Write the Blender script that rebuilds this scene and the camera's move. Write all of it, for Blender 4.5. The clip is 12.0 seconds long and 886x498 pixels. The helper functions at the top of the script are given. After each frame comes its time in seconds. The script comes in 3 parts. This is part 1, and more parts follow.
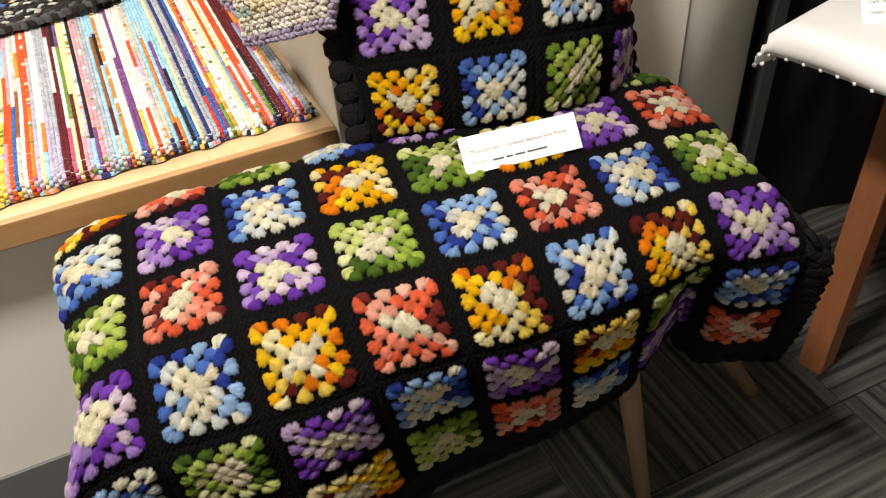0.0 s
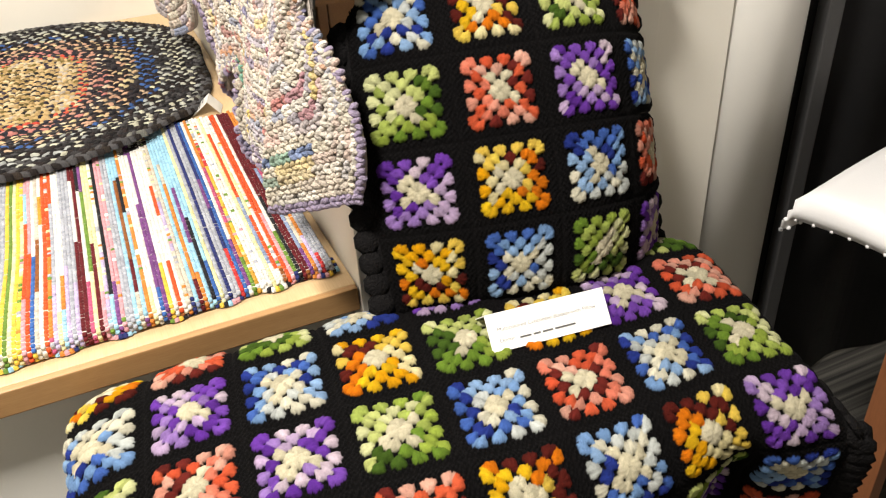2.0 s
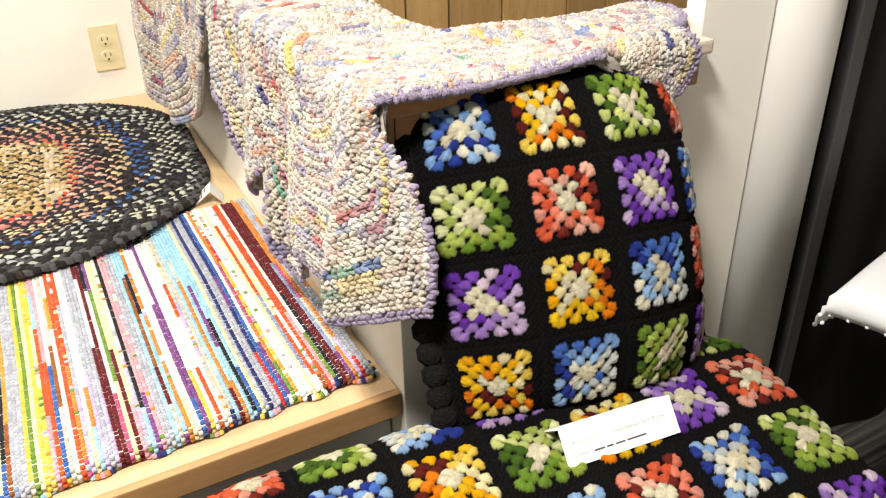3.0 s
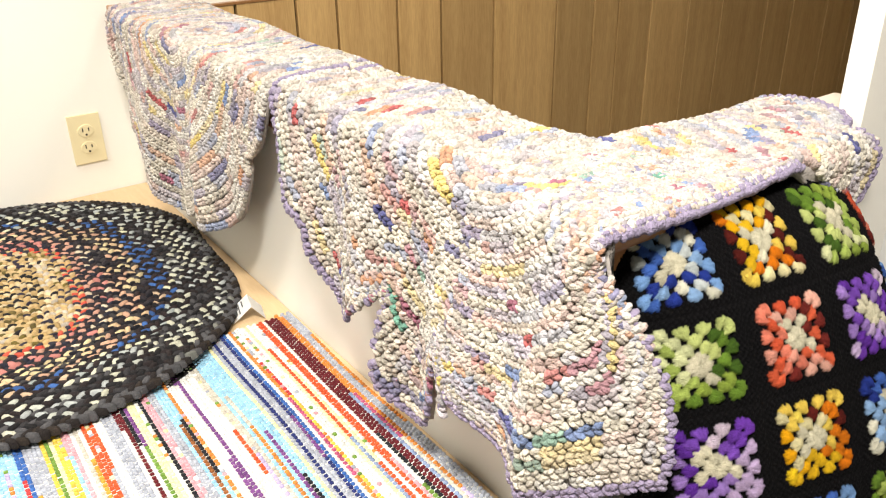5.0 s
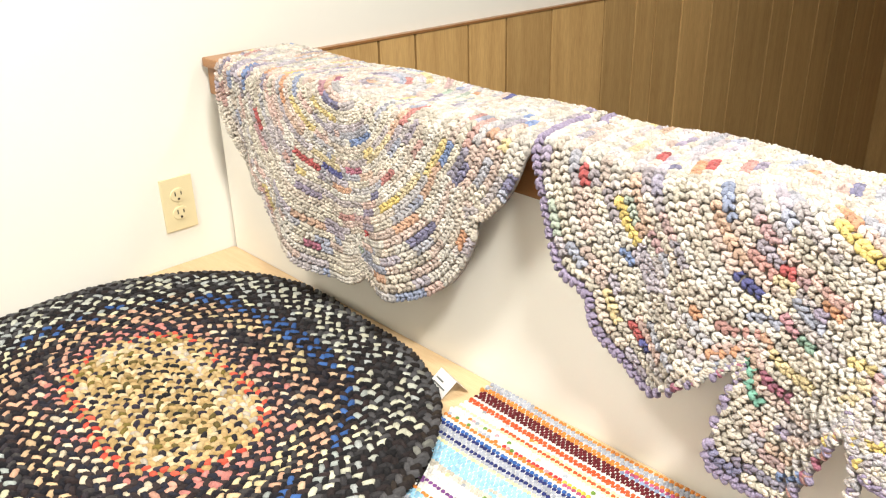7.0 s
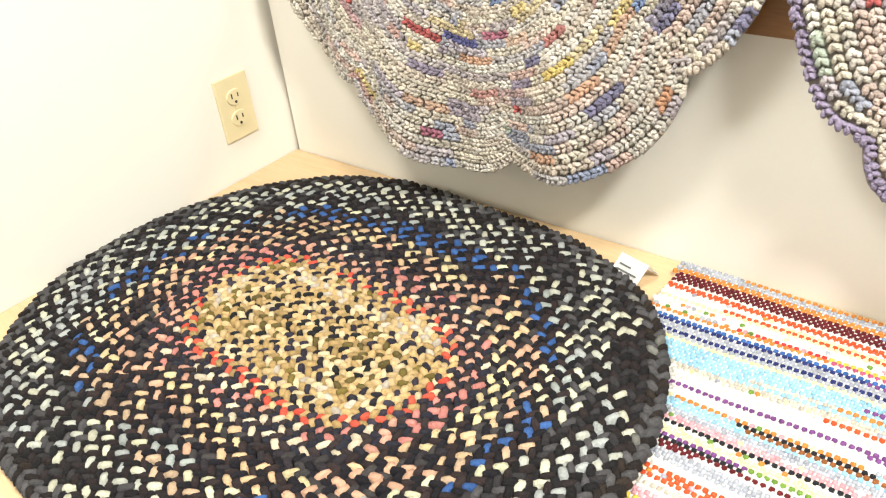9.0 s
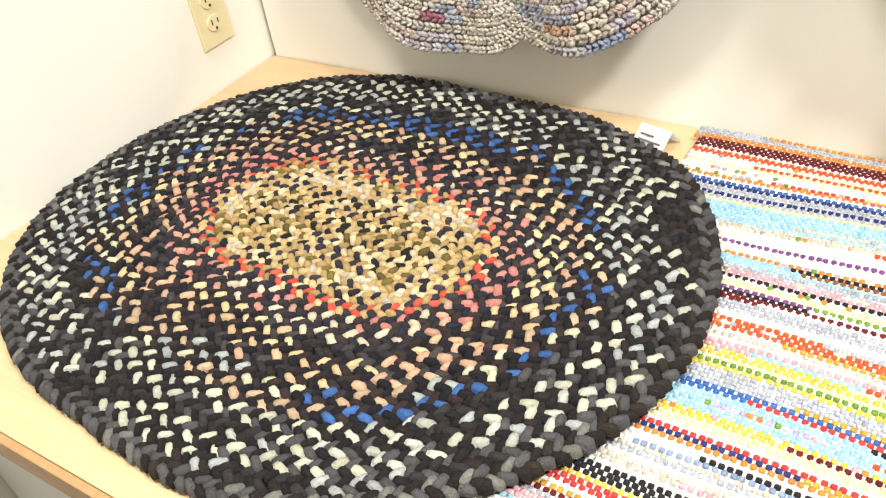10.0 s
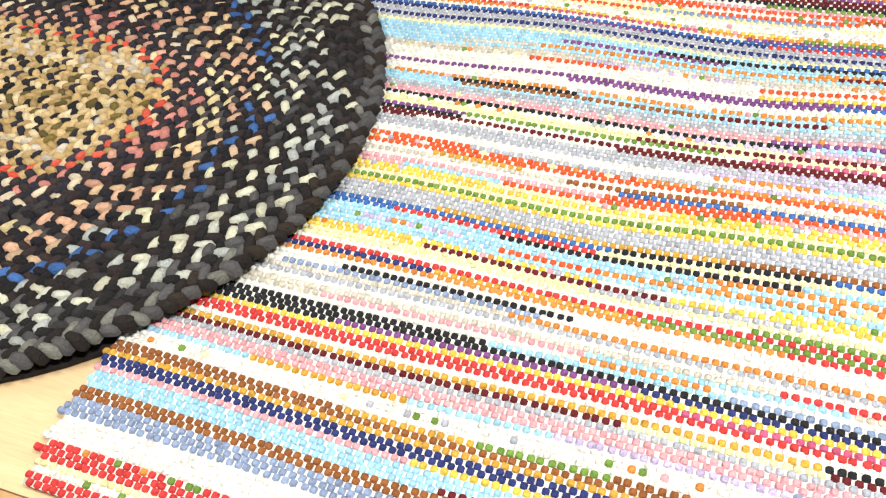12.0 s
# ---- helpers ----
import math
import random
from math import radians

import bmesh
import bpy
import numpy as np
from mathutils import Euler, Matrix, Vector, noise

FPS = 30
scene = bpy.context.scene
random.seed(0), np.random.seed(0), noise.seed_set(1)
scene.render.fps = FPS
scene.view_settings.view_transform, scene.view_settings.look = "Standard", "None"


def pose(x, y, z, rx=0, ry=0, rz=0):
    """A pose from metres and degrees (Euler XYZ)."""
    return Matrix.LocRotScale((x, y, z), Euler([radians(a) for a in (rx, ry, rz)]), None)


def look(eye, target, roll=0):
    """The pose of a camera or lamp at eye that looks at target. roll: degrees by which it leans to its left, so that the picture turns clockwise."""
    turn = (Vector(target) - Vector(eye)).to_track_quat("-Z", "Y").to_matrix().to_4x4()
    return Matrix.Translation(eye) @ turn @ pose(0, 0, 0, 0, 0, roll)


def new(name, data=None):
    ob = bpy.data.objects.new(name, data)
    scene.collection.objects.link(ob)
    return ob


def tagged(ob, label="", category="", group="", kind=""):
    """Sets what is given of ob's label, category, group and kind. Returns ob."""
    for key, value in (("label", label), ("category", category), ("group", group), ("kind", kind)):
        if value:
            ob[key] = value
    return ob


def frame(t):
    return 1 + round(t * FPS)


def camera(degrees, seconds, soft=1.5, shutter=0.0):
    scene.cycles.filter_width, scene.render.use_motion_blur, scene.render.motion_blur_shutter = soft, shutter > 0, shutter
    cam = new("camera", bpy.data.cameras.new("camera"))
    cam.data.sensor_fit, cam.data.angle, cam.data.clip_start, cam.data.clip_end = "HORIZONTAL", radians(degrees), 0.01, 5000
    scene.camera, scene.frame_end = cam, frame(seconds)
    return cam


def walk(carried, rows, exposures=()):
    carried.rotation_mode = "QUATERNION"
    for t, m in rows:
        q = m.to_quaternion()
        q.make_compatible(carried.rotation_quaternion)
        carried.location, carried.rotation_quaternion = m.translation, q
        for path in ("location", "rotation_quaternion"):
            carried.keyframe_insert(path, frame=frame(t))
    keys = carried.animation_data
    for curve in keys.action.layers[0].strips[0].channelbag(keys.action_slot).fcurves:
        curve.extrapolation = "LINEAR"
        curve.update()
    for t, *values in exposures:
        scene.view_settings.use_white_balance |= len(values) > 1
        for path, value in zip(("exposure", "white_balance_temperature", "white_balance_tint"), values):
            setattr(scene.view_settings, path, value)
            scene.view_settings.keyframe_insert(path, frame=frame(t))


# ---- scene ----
cam = camera(57.0, 12.0, soft=1.2)
PATH = [
    (0, (2.38, -0.248, 1.123), (0.963, 0.344, -0.159), -4.1),
    (0.5, (2.369, -0.239, 1.134), (0.928, 0.364, -0.114), -4.1),
    (1, (2.356, -0.231, 1.147), (0.879, 0.383, -0.054), -3.9),
    (1.5, (2.338, -0.227, 1.162), (0.823, 0.396, 0.014), -3.7),
    (2, (2.31, -0.233, 1.182), (0.764, 0.408, 0.086), -3.4),
    (2.5, (2.269, -0.265, 1.206), (0.71, 0.435, 0.168), -2.8),
    (3, (2.211, -0.341, 1.23), (0.672, 0.479, 0.25), -1.4),
    (3.2, (2.189, -0.381, 1.232), (0.655, 0.489, 0.288), -0.3),
    (4.8, (1.958, -0.495, 1.235), (0.475, 0.542, 0.383), -0.28),
    (5, (1.916, -0.494, 1.254), (0.452, 0.552, 0.380), -0.86),
    (5.5, (1.816, -0.489, 1.272), (0.377, 0.558, 0.358), -2.61),
    (6, (1.717, -0.527, 1.278), (0.312, 0.556, 0.354), -3.65),
    (6.5, (1.610, -0.680, 1.263), (0.252, 0.523, 0.423), -1.25),
    (7, (1.522, -0.795, 1.269), (0.190, 0.452, 0.451), -1.49),
    (7.2, (1.480, -0.809, 1.279), (0.157, 0.429, 0.434), -2.50),
    (8.8, (1.199, -0.871, 1.218), (0.005, 0.343, 0.169), -6.9),
    (9, (1.157, -0.903, 1.21), (0.032, 0.348, 0.128), -6.9),
    (9.5, (1.087, -0.957, 1.196), (0.072, 0.306, 0.023), -8.4),
    (10, (1.054, -0.987, 1.163), (0.112, 0.268, -0.078), -9.2),
    (10.5, (1.067, -0.99, 1.137), (0.211, 0.263, -0.166), -9.2),
    (11, (1.11, -0.973, 1.121), (0.353, 0.275, -0.246), -8.9),
    (11.5, (1.173, -0.95, 1.116), (0.525, 0.275, -0.327), -8.5),
    (12, (1.238, -0.93, 1.108), (0.676, 0.259, -0.399), -8.4),
]
EXPOSURES = [(0, 0.38, 6900, 11), (2, 0.50, 6750, 10), (3, 0.55, 6600, 10), (5, 0.58, 6450, 9), (7, 0.69, 6400, 8), (9, 0.65, 6350, 6), (10.5, 0.52, 6350, 7), (12, 0.27, 6300, 7)]
walk(cam, [(t, look(eye, target, roll)) for t, eye, target, roll in PATH], EXPOSURES)

# ---- light ----
world = bpy.data.worlds.new("world")
scene.world = world
world.use_nodes = True
world.node_tree.nodes["Background"].inputs[0].default_value = (1.0, 0.93, 0.82, 1)
world.node_tree.nodes["Background"].inputs[1].default_value = 0.2


def unseen_lamp(name, x, y, sx, sy, watts):
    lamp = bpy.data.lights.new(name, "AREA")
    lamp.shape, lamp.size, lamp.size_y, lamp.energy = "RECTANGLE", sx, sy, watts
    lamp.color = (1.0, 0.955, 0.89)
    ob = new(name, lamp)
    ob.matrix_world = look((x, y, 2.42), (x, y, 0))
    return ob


# lamps out of view; this one and the last follow the cast shadows
unseen_lamp("unseen_lamp", 2.0, -0.68, 0.3, 0.3, 65)
# made-up lamp that brightens the panelling and rug tops
unseen_lamp("unseen_lamp", 0.95, 0.75, 0.6, 0.3, 9)
unseen_lamp("unseen_lamp", 0.40, -0.95, 0.6, 0.3, 25)


# ---- materials ----
def material(name, base=None, rough=0.8, second=None, scale=20.0, grain=200.0, bump=0.2, depth=0.002, dye=False,
             stretch=(1, 1, 1), sheen=0.0, amount=0.5, metal=0.0):
    """Colour in two scales of noise, with a fine relief."""
    m = bpy.data.materials.new(name)
    m.use_nodes = True
    nt = m.node_tree
    bsdf = nt.nodes["Principled BSDF"]
    bsdf.inputs["Roughness"].default_value = rough
    bsdf.inputs["Metallic"].default_value = metal
    bsdf.inputs["Sheen Weight"].default_value = sheen
    bsdf.inputs["Specular IOR Level"].default_value = 0.2 if rough > 0.7 else 0.5
    tc = nt.nodes.new("ShaderNodeTexCoord")
    mp = nt.nodes.new("ShaderNodeMapping")
    mp.inputs["Scale"].default_value = stretch
    nt.links.new(tc.outputs["Object"], mp.inputs[0])
    n1 = nt.nodes.new("ShaderNodeTexNoise")
    n1.inputs["Scale"].default_value, n1.inputs["Detail"].default_value = scale, 4
    n2 = nt.nodes.new("ShaderNodeTexNoise")
    n2.inputs["Scale"].default_value, n2.inputs["Detail"].default_value = grain, 3
    nt.links.new(mp.outputs[0], n1.inputs[0])
    nt.links.new(mp.outputs[0], n2.inputs[0])
    mix = nt.nodes.new("ShaderNodeMix")
    mix.data_type = "RGBA"
    if dye:
        at = nt.nodes.new("ShaderNodeAttribute")
        at.attribute_name = "dye"
        hsv = nt.nodes.new("ShaderNodeHueSaturation")
        hsv.inputs["Value"].default_value = 0.62
        nt.links.new(at.outputs["Color"], hsv.inputs["Color"])
        nt.links.new(at.outputs["Color"], mix.inputs[6])
        nt.links.new(hsv.outputs[0], mix.inputs[7])
    else:
        mix.inputs[6].default_value = (*base, 1)
        mix.inputs[7].default_value = (*(second or [c * 0.75 for c in base]), 1)
    avg = nt.nodes.new("ShaderNodeMath")
    avg.operation = "MULTIPLY_ADD"
    avg.inputs[1].default_value, avg.inputs[2].default_value = amount * 2, 0.5 - amount
    add = nt.nodes.new("ShaderNodeMix")
    add.inputs[0].default_value = 0.5
    nt.links.new(n1.outputs[0], add.inputs[2])
    nt.links.new(n2.outputs[0], add.inputs[3])
    nt.links.new(add.outputs[0], avg.inputs[0])
    nt.links.new(avg.outputs[0], mix.inputs[0])
    nt.links.new(mix.outputs[2], bsdf.inputs["Base Color"])
    bp = nt.nodes.new("ShaderNodeBump")
    bp.inputs["Strength"].default_value, bp.inputs["Distance"].default_value = bump, depth
    nt.links.new(n2.outputs[0], bp.inputs["Height"])
    nt.links.new(bp.outputs[0], bsdf.inputs["Normal"])
    return m


M_wall = material("painted_wall", (0.80, 0.77, 0.70), 0.55, (0.76, 0.73, 0.66), 3, 400, 0.12, 0.001, amount=0.6)
M_gloss = material("white_gloss_paint", (0.88, 0.87, 0.84), 0.35, (0.85, 0.84, 0.81), 4, 300, 0.05, 0.001)
M_dimwall = material("grey_painted_panel", (0.72, 0.71, 0.67), 0.5, (0.67, 0.66, 0.62), 3, 300, 0.1, 0.001)
M_ceiling = material("ceiling_tile", (0.8, 0.79, 0.76), 0.9, None, 6, 90, 0.3)
M_base = material("grey_vinyl_base", (0.13, 0.13, 0.135), 0.45, (0.10, 0.10, 0.105), 6, 150, 0.1)
M_oak = material("light_oak", (0.60, 0.44, 0.26), 0.40, (0.45, 0.30, 0.155), 5, 40, 0.08, 0.001, stretch=(1.0, 14, 14), amount=0.9)
M_oakend = material("oak_edge_strip", (0.42, 0.25, 0.11), 0.4, (0.28, 0.15, 0.06), 8, 60, 0.1, 0.001, stretch=(14, 1, 14), amount=0.9)
M_trim = material("brown_stained_trim", (0.33, 0.16, 0.06), 0.35, (0.20, 0.09, 0.03), 6, 50, 0.1, 0.001, stretch=(1, 12, 12), amount=0.9)
M_cap = material("pale_laminate_cap", (0.62, 0.54, 0.45), 0.35, (0.50, 0.42, 0.34), 6, 50, 0.05, 0.001, stretch=(12, 1, 12), amount=0.9)
M_legwood = material("red_brown_leg_wood", (0.27, 0.105, 0.045), 0.4, (0.17, 0.065, 0.028), 8, 60, 0.1, 0.001, stretch=(8, 8, 1), amount=0.9)
# tan wood darkened: the shadow under the blanket is put into its colour
M_tanleg = material("shaded_tan_leg_wood", (0.24, 0.17, 0.105), 0.5, (0.16, 0.11, 0.07), 8, 60, 0.1, 0.001, stretch=(8, 8, 1), amount=0.9)
M_black = material("black_curtain_cloth", (0.012, 0.012, 0.013), 0.9, (0.007, 0.007, 0.008), 8, 300, 0.2)
M_frame = material("dark_metal_frame", (0.05, 0.05, 0.052), 0.5, (0.035, 0.035, 0.037), 8, 200, 0.05)
M_white = material("white_paper", (0.85, 0.85, 0.84), 0.7, (0.82, 0.82, 0.81), 30, 500, 0.05, 0.0005)
M_ink = material("printed_ink", (0.10, 0.10, 0.10), 0.7, None, 30, 300, 0.0)
M_plate = material("ivory_plastic", (0.72, 0.62, 0.38), 0.35, (0.69, 0.59, 0.36), 20, 300, 0.03, 0.0005)
M_slot = material("dark_slot", (0.03, 0.02, 0.015), 0.6, None, 20, 300, 0.0)
M_cotton = material("white_cotton_cloth", (0.70, 0.70, 0.71), 0.85, (0.62, 0.62, 0.64), 9, 500, 0.2, 0.001, sheen=0.2)
M_blackyarn = material("black_crochet_yarn", (0.0035, 0.0032, 0.0036), 0.95, (0.009, 0.0085, 0.009), 60, 330, 1.0, 0.004, amount=0.9)
M_blackyarn.node_tree.nodes["Principled BSDF"].inputs["Specular IOR Level"].default_value = 0.08
M_yarn = material("dyed_yarn", rough=0.9, dye=True, scale=90, grain=420, bump=1.0, depth=0.004, sheen=0.1, amount=1.0)
M_granny = material("granny_square_yarn", rough=0.95, dye=True, scale=260, grain=900, bump=1.0, depth=0.004, amount=1.0)
M_granny.node_tree.nodes["Principled BSDF"].inputs["Specular IOR Level"].default_value = 0.08
M_rag = material("dyed_rag_strip", rough=0.9, dye=True, scale=140, grain=450, bump=0.9, depth=0.003, amount=0.9)
M_rugbase = material("rag_rug_cotton_ground", (0.70, 0.68, 0.62), 0.9, (0.50, 0.48, 0.44), 60, 500, 0.6, 0.002)
M_darkbase = material("braid_shadow_ground", (0.018, 0.016, 0.016), 0.95, None, 40, 400, 0.5)
# darker than the yarn: shade in the stitch gaps is put into this colour
M_crochetgap = material("crochet_gap_shade", (0.34, 0.30, 0.27), 0.95, (0.22, 0.20, 0.18), 60, 400, 0.8, 0.003)


def wood_panel():
    m = material("walnut_panel_board", (0.62, 0.40, 0.165), 0.42, (0.38, 0.22, 0.08), 4, 45, 0.15, 0.001, stretch=(9, 9, 0.7), amount=1.1)
    nt = m.node_tree
    info = nt.nodes.new("ShaderNodeObjectInfo")
    hsv = nt.nodes.new("ShaderNodeHueSaturation")
    rng = nt.nodes.new("ShaderNodeMapRange")
    rng.inputs[3].default_value, rng.inputs[4].default_value = 0.84, 1.14
    bsdf = nt.nodes["Principled BSDF"]
    link = bsdf.inputs["Base Color"].links[0]
    nt.links.new(link.from_socket, hsv.inputs["Color"])
    nt.links.new(info.outputs["Random"], rng.inputs[0])
    nt.links.new(rng.outputs[0], hsv.inputs["Value"])
    nt.links.new(hsv.outputs[0], bsdf.inputs["Base Color"])
    return m


M_panel = wood_panel()


def carpet():
    """Striped charcoal carpet tile."""
    m = material("striped_charcoal_carpet", (0.024, 0.023, 0.022), 0.95, (0.011, 0.011, 0.011), 30, 400, 0.8, 0.004)
    nt = m.node_tree
    tc = nt.nodes.new("ShaderNodeTexCoord")
    mp = nt.nodes.new("ShaderNodeMapping")
    mp.inputs["Scale"].default_value = (1.2, 75, 1)
    nz = nt.nodes.new("ShaderNodeTexNoise")
    nz.inputs["Scale"].default_value, nz.inputs["Detail"].default_value = 1.0, 2
    ramp = nt.nodes.new("ShaderNodeValToRGB")
    e = ramp.color_ramp.elements
    e[0].position, e[0].color = 0.38, (0.018, 0.018, 0.018, 1)
    e[1].position, e[1].color = 0.68, (0.13, 0.125, 0.112, 1)
    mix = nt.nodes.new("ShaderNodeMix")
    mix.data_type = "RGBA"
    mix.inputs[0].default_value = 0.72
    bsdf = nt.nodes["Principled BSDF"]
    link = bsdf.inputs["Base Color"].links[0]
    nt.links.new(tc.outputs["Object"], mp.inputs[0])
    nt.links.new(mp.outputs[0], nz.inputs[0])
    nt.links.new(nz.outputs[0], ramp.inputs[0])
    nt.links.new(link.from_socket, mix.inputs[6])
    nt.links.new(ramp.outputs[0], mix.inputs[7])
    nt.links.new(mix.outputs[2], bsdf.inputs["Base Color"])
    return m


M_carpet = carpet()


# ---- mesh helpers ----
def shade(col, k):
    """A dye a little lighter or darker."""
    return tuple(min(0.86, c * k) for c in col)


def link_mesh(name, me, mat, parent=None, label="", smooth=False):
    if mat is not None and not me.materials:
        me.materials.append(mat)
    if smooth:
        me.polygons.foreach_set("use_smooth", [True] * len(me.polygons))
    ob = new(name, me)
    if parent is not None:
        ob.parent = parent
    if label:
        ob["label"] = label
    return ob


def part(name, bm, mat, parent=None, label="", smooth=False):
    me = bpy.data.meshes.new(name)
    bm.to_mesh(me)
    bm.free()
    return link_mesh(name, me, mat, parent, label, smooth)


def thing(name, x=0, y=0, z=0, rz=0, **tags):
    ob = new(name)
    ob.empty_display_size = 0.05
    ob.matrix_world = pose(x, y, z, 0, 0, rz)
    return tagged(ob, **tags)


def box(x0, x1, y0, y1, z0, z1, bevel=0.0, bm=None):
    bm = bm or bmesh.new()
    made = bmesh.ops.create_cube(bm, size=1, matrix=Matrix.Translation(((x0 + x1) / 2, (y0 + y1) / 2, (z0 + z1) / 2)) @ Matrix.Diagonal((x1 - x0, y1 - y0, z1 - z0, 1)))
    if bevel:
        edges = {e for v in made["verts"] for e in v.link_edges}
        bmesh.ops.bevel(bm, geom=list(edges), offset=bevel, segments=2, affect="EDGES", profile=0.6)
    return bm


def rod(p0, p1, r0, r1, bm=None, n=12):
    """A tapered round bar from p0 to p1."""
    bm = bm or bmesh.new()
    p0, p1 = Vector(p0), Vector(p1)
    turn = (p1 - p0).to_track_quat("Z", "Y").to_matrix().to_4x4()
    bmesh.ops.create_cone(bm, cap_ends=True, segments=n, radius1=r0, radius2=r1, depth=(p1 - p0).length, matrix=Matrix.Translation((p0 + p1) / 2) @ turn)
    return bm


def sheet(fn, us, vs, thick, mat, name, parent, label=""):
    """A cloth of that thickness over the grid us x vs of the surface fn."""
    P = np.array([[fn(u, v) for v in vs] for u in us])
    du, dv = np.gradient(P, axis=0), np.gradient(P, axis=1)
    N = np.cross(du, dv)
    N /= np.maximum(np.linalg.norm(N, axis=2, keepdims=True), 1e-9)
    nu, nv = len(us), len(vs)
    verts = np.concatenate([P.reshape(-1, 3), (P - N * thick).reshape(-1, 3)])
    k = nu * nv
    faces = []
    for i in range(nu - 1):
        for j in range(nv - 1):
            a, b, c, d = i * nv + j, (i + 1) * nv + j, (i + 1) * nv + j + 1, i * nv + j + 1
            faces += [(a, b, c, d), (d + k, c + k, b + k, a + k)]
    rim = [i * nv for i in range(nu)] + [(nu - 1) * nv + j for j in range(1, nv)] + [i * nv + nv - 1 for i in range(nu - 2, -1, -1)] + list(range(nv - 2, 0, -1))
    for a, b in zip(rim, rim[1:] + rim[:1]):
        faces.append((b, a, a + k, b + k))
    me = bpy.data.meshes.new(name)
    me.from_pydata(verts.tolist(), [], faces)
    return link_mesh(name, me, mat, parent, label, True)


OCT = [(math.cos(i * math.pi / 4 + 0.39), math.sin(i * math.pi / 4 + 0.39)) for i in range(8)]
SQ = [(np.sign(c) * abs(c) ** 0.6, np.sign(s) * abs(s) ** 0.6) for c, s in OCT]
PAD = np.array([(c, s, -0.35) for c, s in SQ] + [(0.82 * c, 0.82 * s, 0.75) for c, s in SQ] + [(0, 0, 1.0)])
PAD_FACES = [(i, (i + 1) % 8, (i + 1) % 8 + 8, i + 8) for i in range(8)] + [(i + 8, (i + 1) % 8 + 8, 16) for i in range(8)]

LOOP = np.array([(k * c, k * s, z) for k, z in ((0.9, -0.5), (1.0, 0.15), (0.72, 0.75)) for c, s in OCT] + [(0, 0, 1.0)])
LOOP_FACES = [(i + k, (i + 1) % 8 + k, (i + 1) % 8 + k + 8, i + k + 8) for k in (0, 8) for i in range(8)] + [(i + 16, (i + 1) % 8 + 16, 24) for i in range(8)]


def stitches(name, rows, mat, parent, label="", shape="pad"):
    """Many small pads of yarn joined in one mesh. rows: centre, along, across, normal, half length, half width, height, colour."""
    base, fs = {"pad": (PAD, PAD_FACES), "loop": (LOOP, LOOP_FACES)}[shape]
    C = np.array([r[0] for r in rows], float)
    A = np.array([np.array(r[1]) * r[4] for r in rows], float)
    B = np.array([np.array(r[2]) * r[5] for r in rows], float)
    N = np.array([np.array(r[3]) * r[6] for r in rows], float)
    V = C[:, None] + base[None, :, 0:1] * A[:, None] + base[None, :, 1:2] * B[:, None] + base[None, :, 2:3] * N[:, None]
    k = len(base)
    me = bpy.data.meshes.new(name)
    me.from_pydata(V.reshape(-1, 3).tolist(), [], [tuple(i + n * k for i in f) for n in range(len(rows)) for f in fs])
    dye = me.attributes.new("dye", "FLOAT_COLOR", "POINT")
    col = np.repeat(np.array([(*r[7], 1.0) for r in rows]), k, axis=0)
    dye.data.foreach_set("color", col.ravel())
    return link_mesh(name, me, mat, parent, label, True)


def frame_at(fn, u, v, e=0.002, turn=1):
    """Place, two tangents and normal of the surface fn (turn: -1 where u, v run left-handed)."""
    p = np.array(fn(u, v))
    a, b = np.array(fn(u + e, v)) - p, np.array(fn(u, v + e)) - p
    a /= max(np.linalg.norm(a), 1e-9)
    n = np.cross(a, b)
    n /= max(np.linalg.norm(n), 1e-9)
    return p, a, np.cross(n, a), n * turn


def bars(x0, y0, widths, height, gap, parent, z):
    x = x0
    for w in widths:
        part("text_bar", box(x, x + w, y0, y0 + height, z, z + 0.0004), M_ink, parent)
        x += w + gap


def writing(text, size, m, parent, mat=None):
    cu = bpy.data.curves.new("writing", "FONT")
    cu.body, cu.size = text, size
    ob = new("writing", cu)
    dg = bpy.context.evaluated_depsgraph_get()
    me = bpy.data.meshes.new_from_object(ob.evaluated_get(dg))
    bpy.data.objects.remove(ob)
    t = link_mesh("printed_line", me, mat or M_ink, parent)
    t.matrix_basis = m
    return t


# ---- structure ----
HS, CAP, LX = 0.55, 0.967, 1.45          # shelf top, cap top, end of the long half wall
part_floor = tagged(part("floor", box(1.345, 4.2, 0.118, 3.9, -0.1, -0.006, bm=box(-0.3, 4.2, -2.8, 0.1175, -0.1, -0.006)), M_darkbase), "dark floor under charcoal striped carpet tiles", "floor", kind="structure")
tagged(part("floor_lower", box(-0.3, 1.345, 0.118, 3.9, -1.3, -1.2), M_darkbase), "dark floor of the stairwell behind the half wall", "floor", kind="structure")
tagged(part("ceiling", box(-0.3, 4.2, -2.8, 3.9, 2.5, 2.6), M_ceiling), "off-white ceiling", "ceiling", kind="structure")
tagged(part("wall_west", box(-0.12, 0, -2.8, 3.9, -1.3, 2.5), M_wall), "cream painted wall above the shelf", "wall", kind="structure")
tagged(part("wall_north", box(0, 4.2, 3.78, 3.9, -1.3, 2.5), M_panel), "brown panelled far wall", "wall", kind="structure")
tagged(part("wall_east", box(4.08, 4.2, -2.68, 3.78, 0, 2.5), M_wall), "cream painted wall", "wall", kind="structure")
tagged(part("wall_south", box(0, 4.2, -2.8, -2.68, 0, 2.5), M_wall), "cream painted wall", "wall", kind="structure")

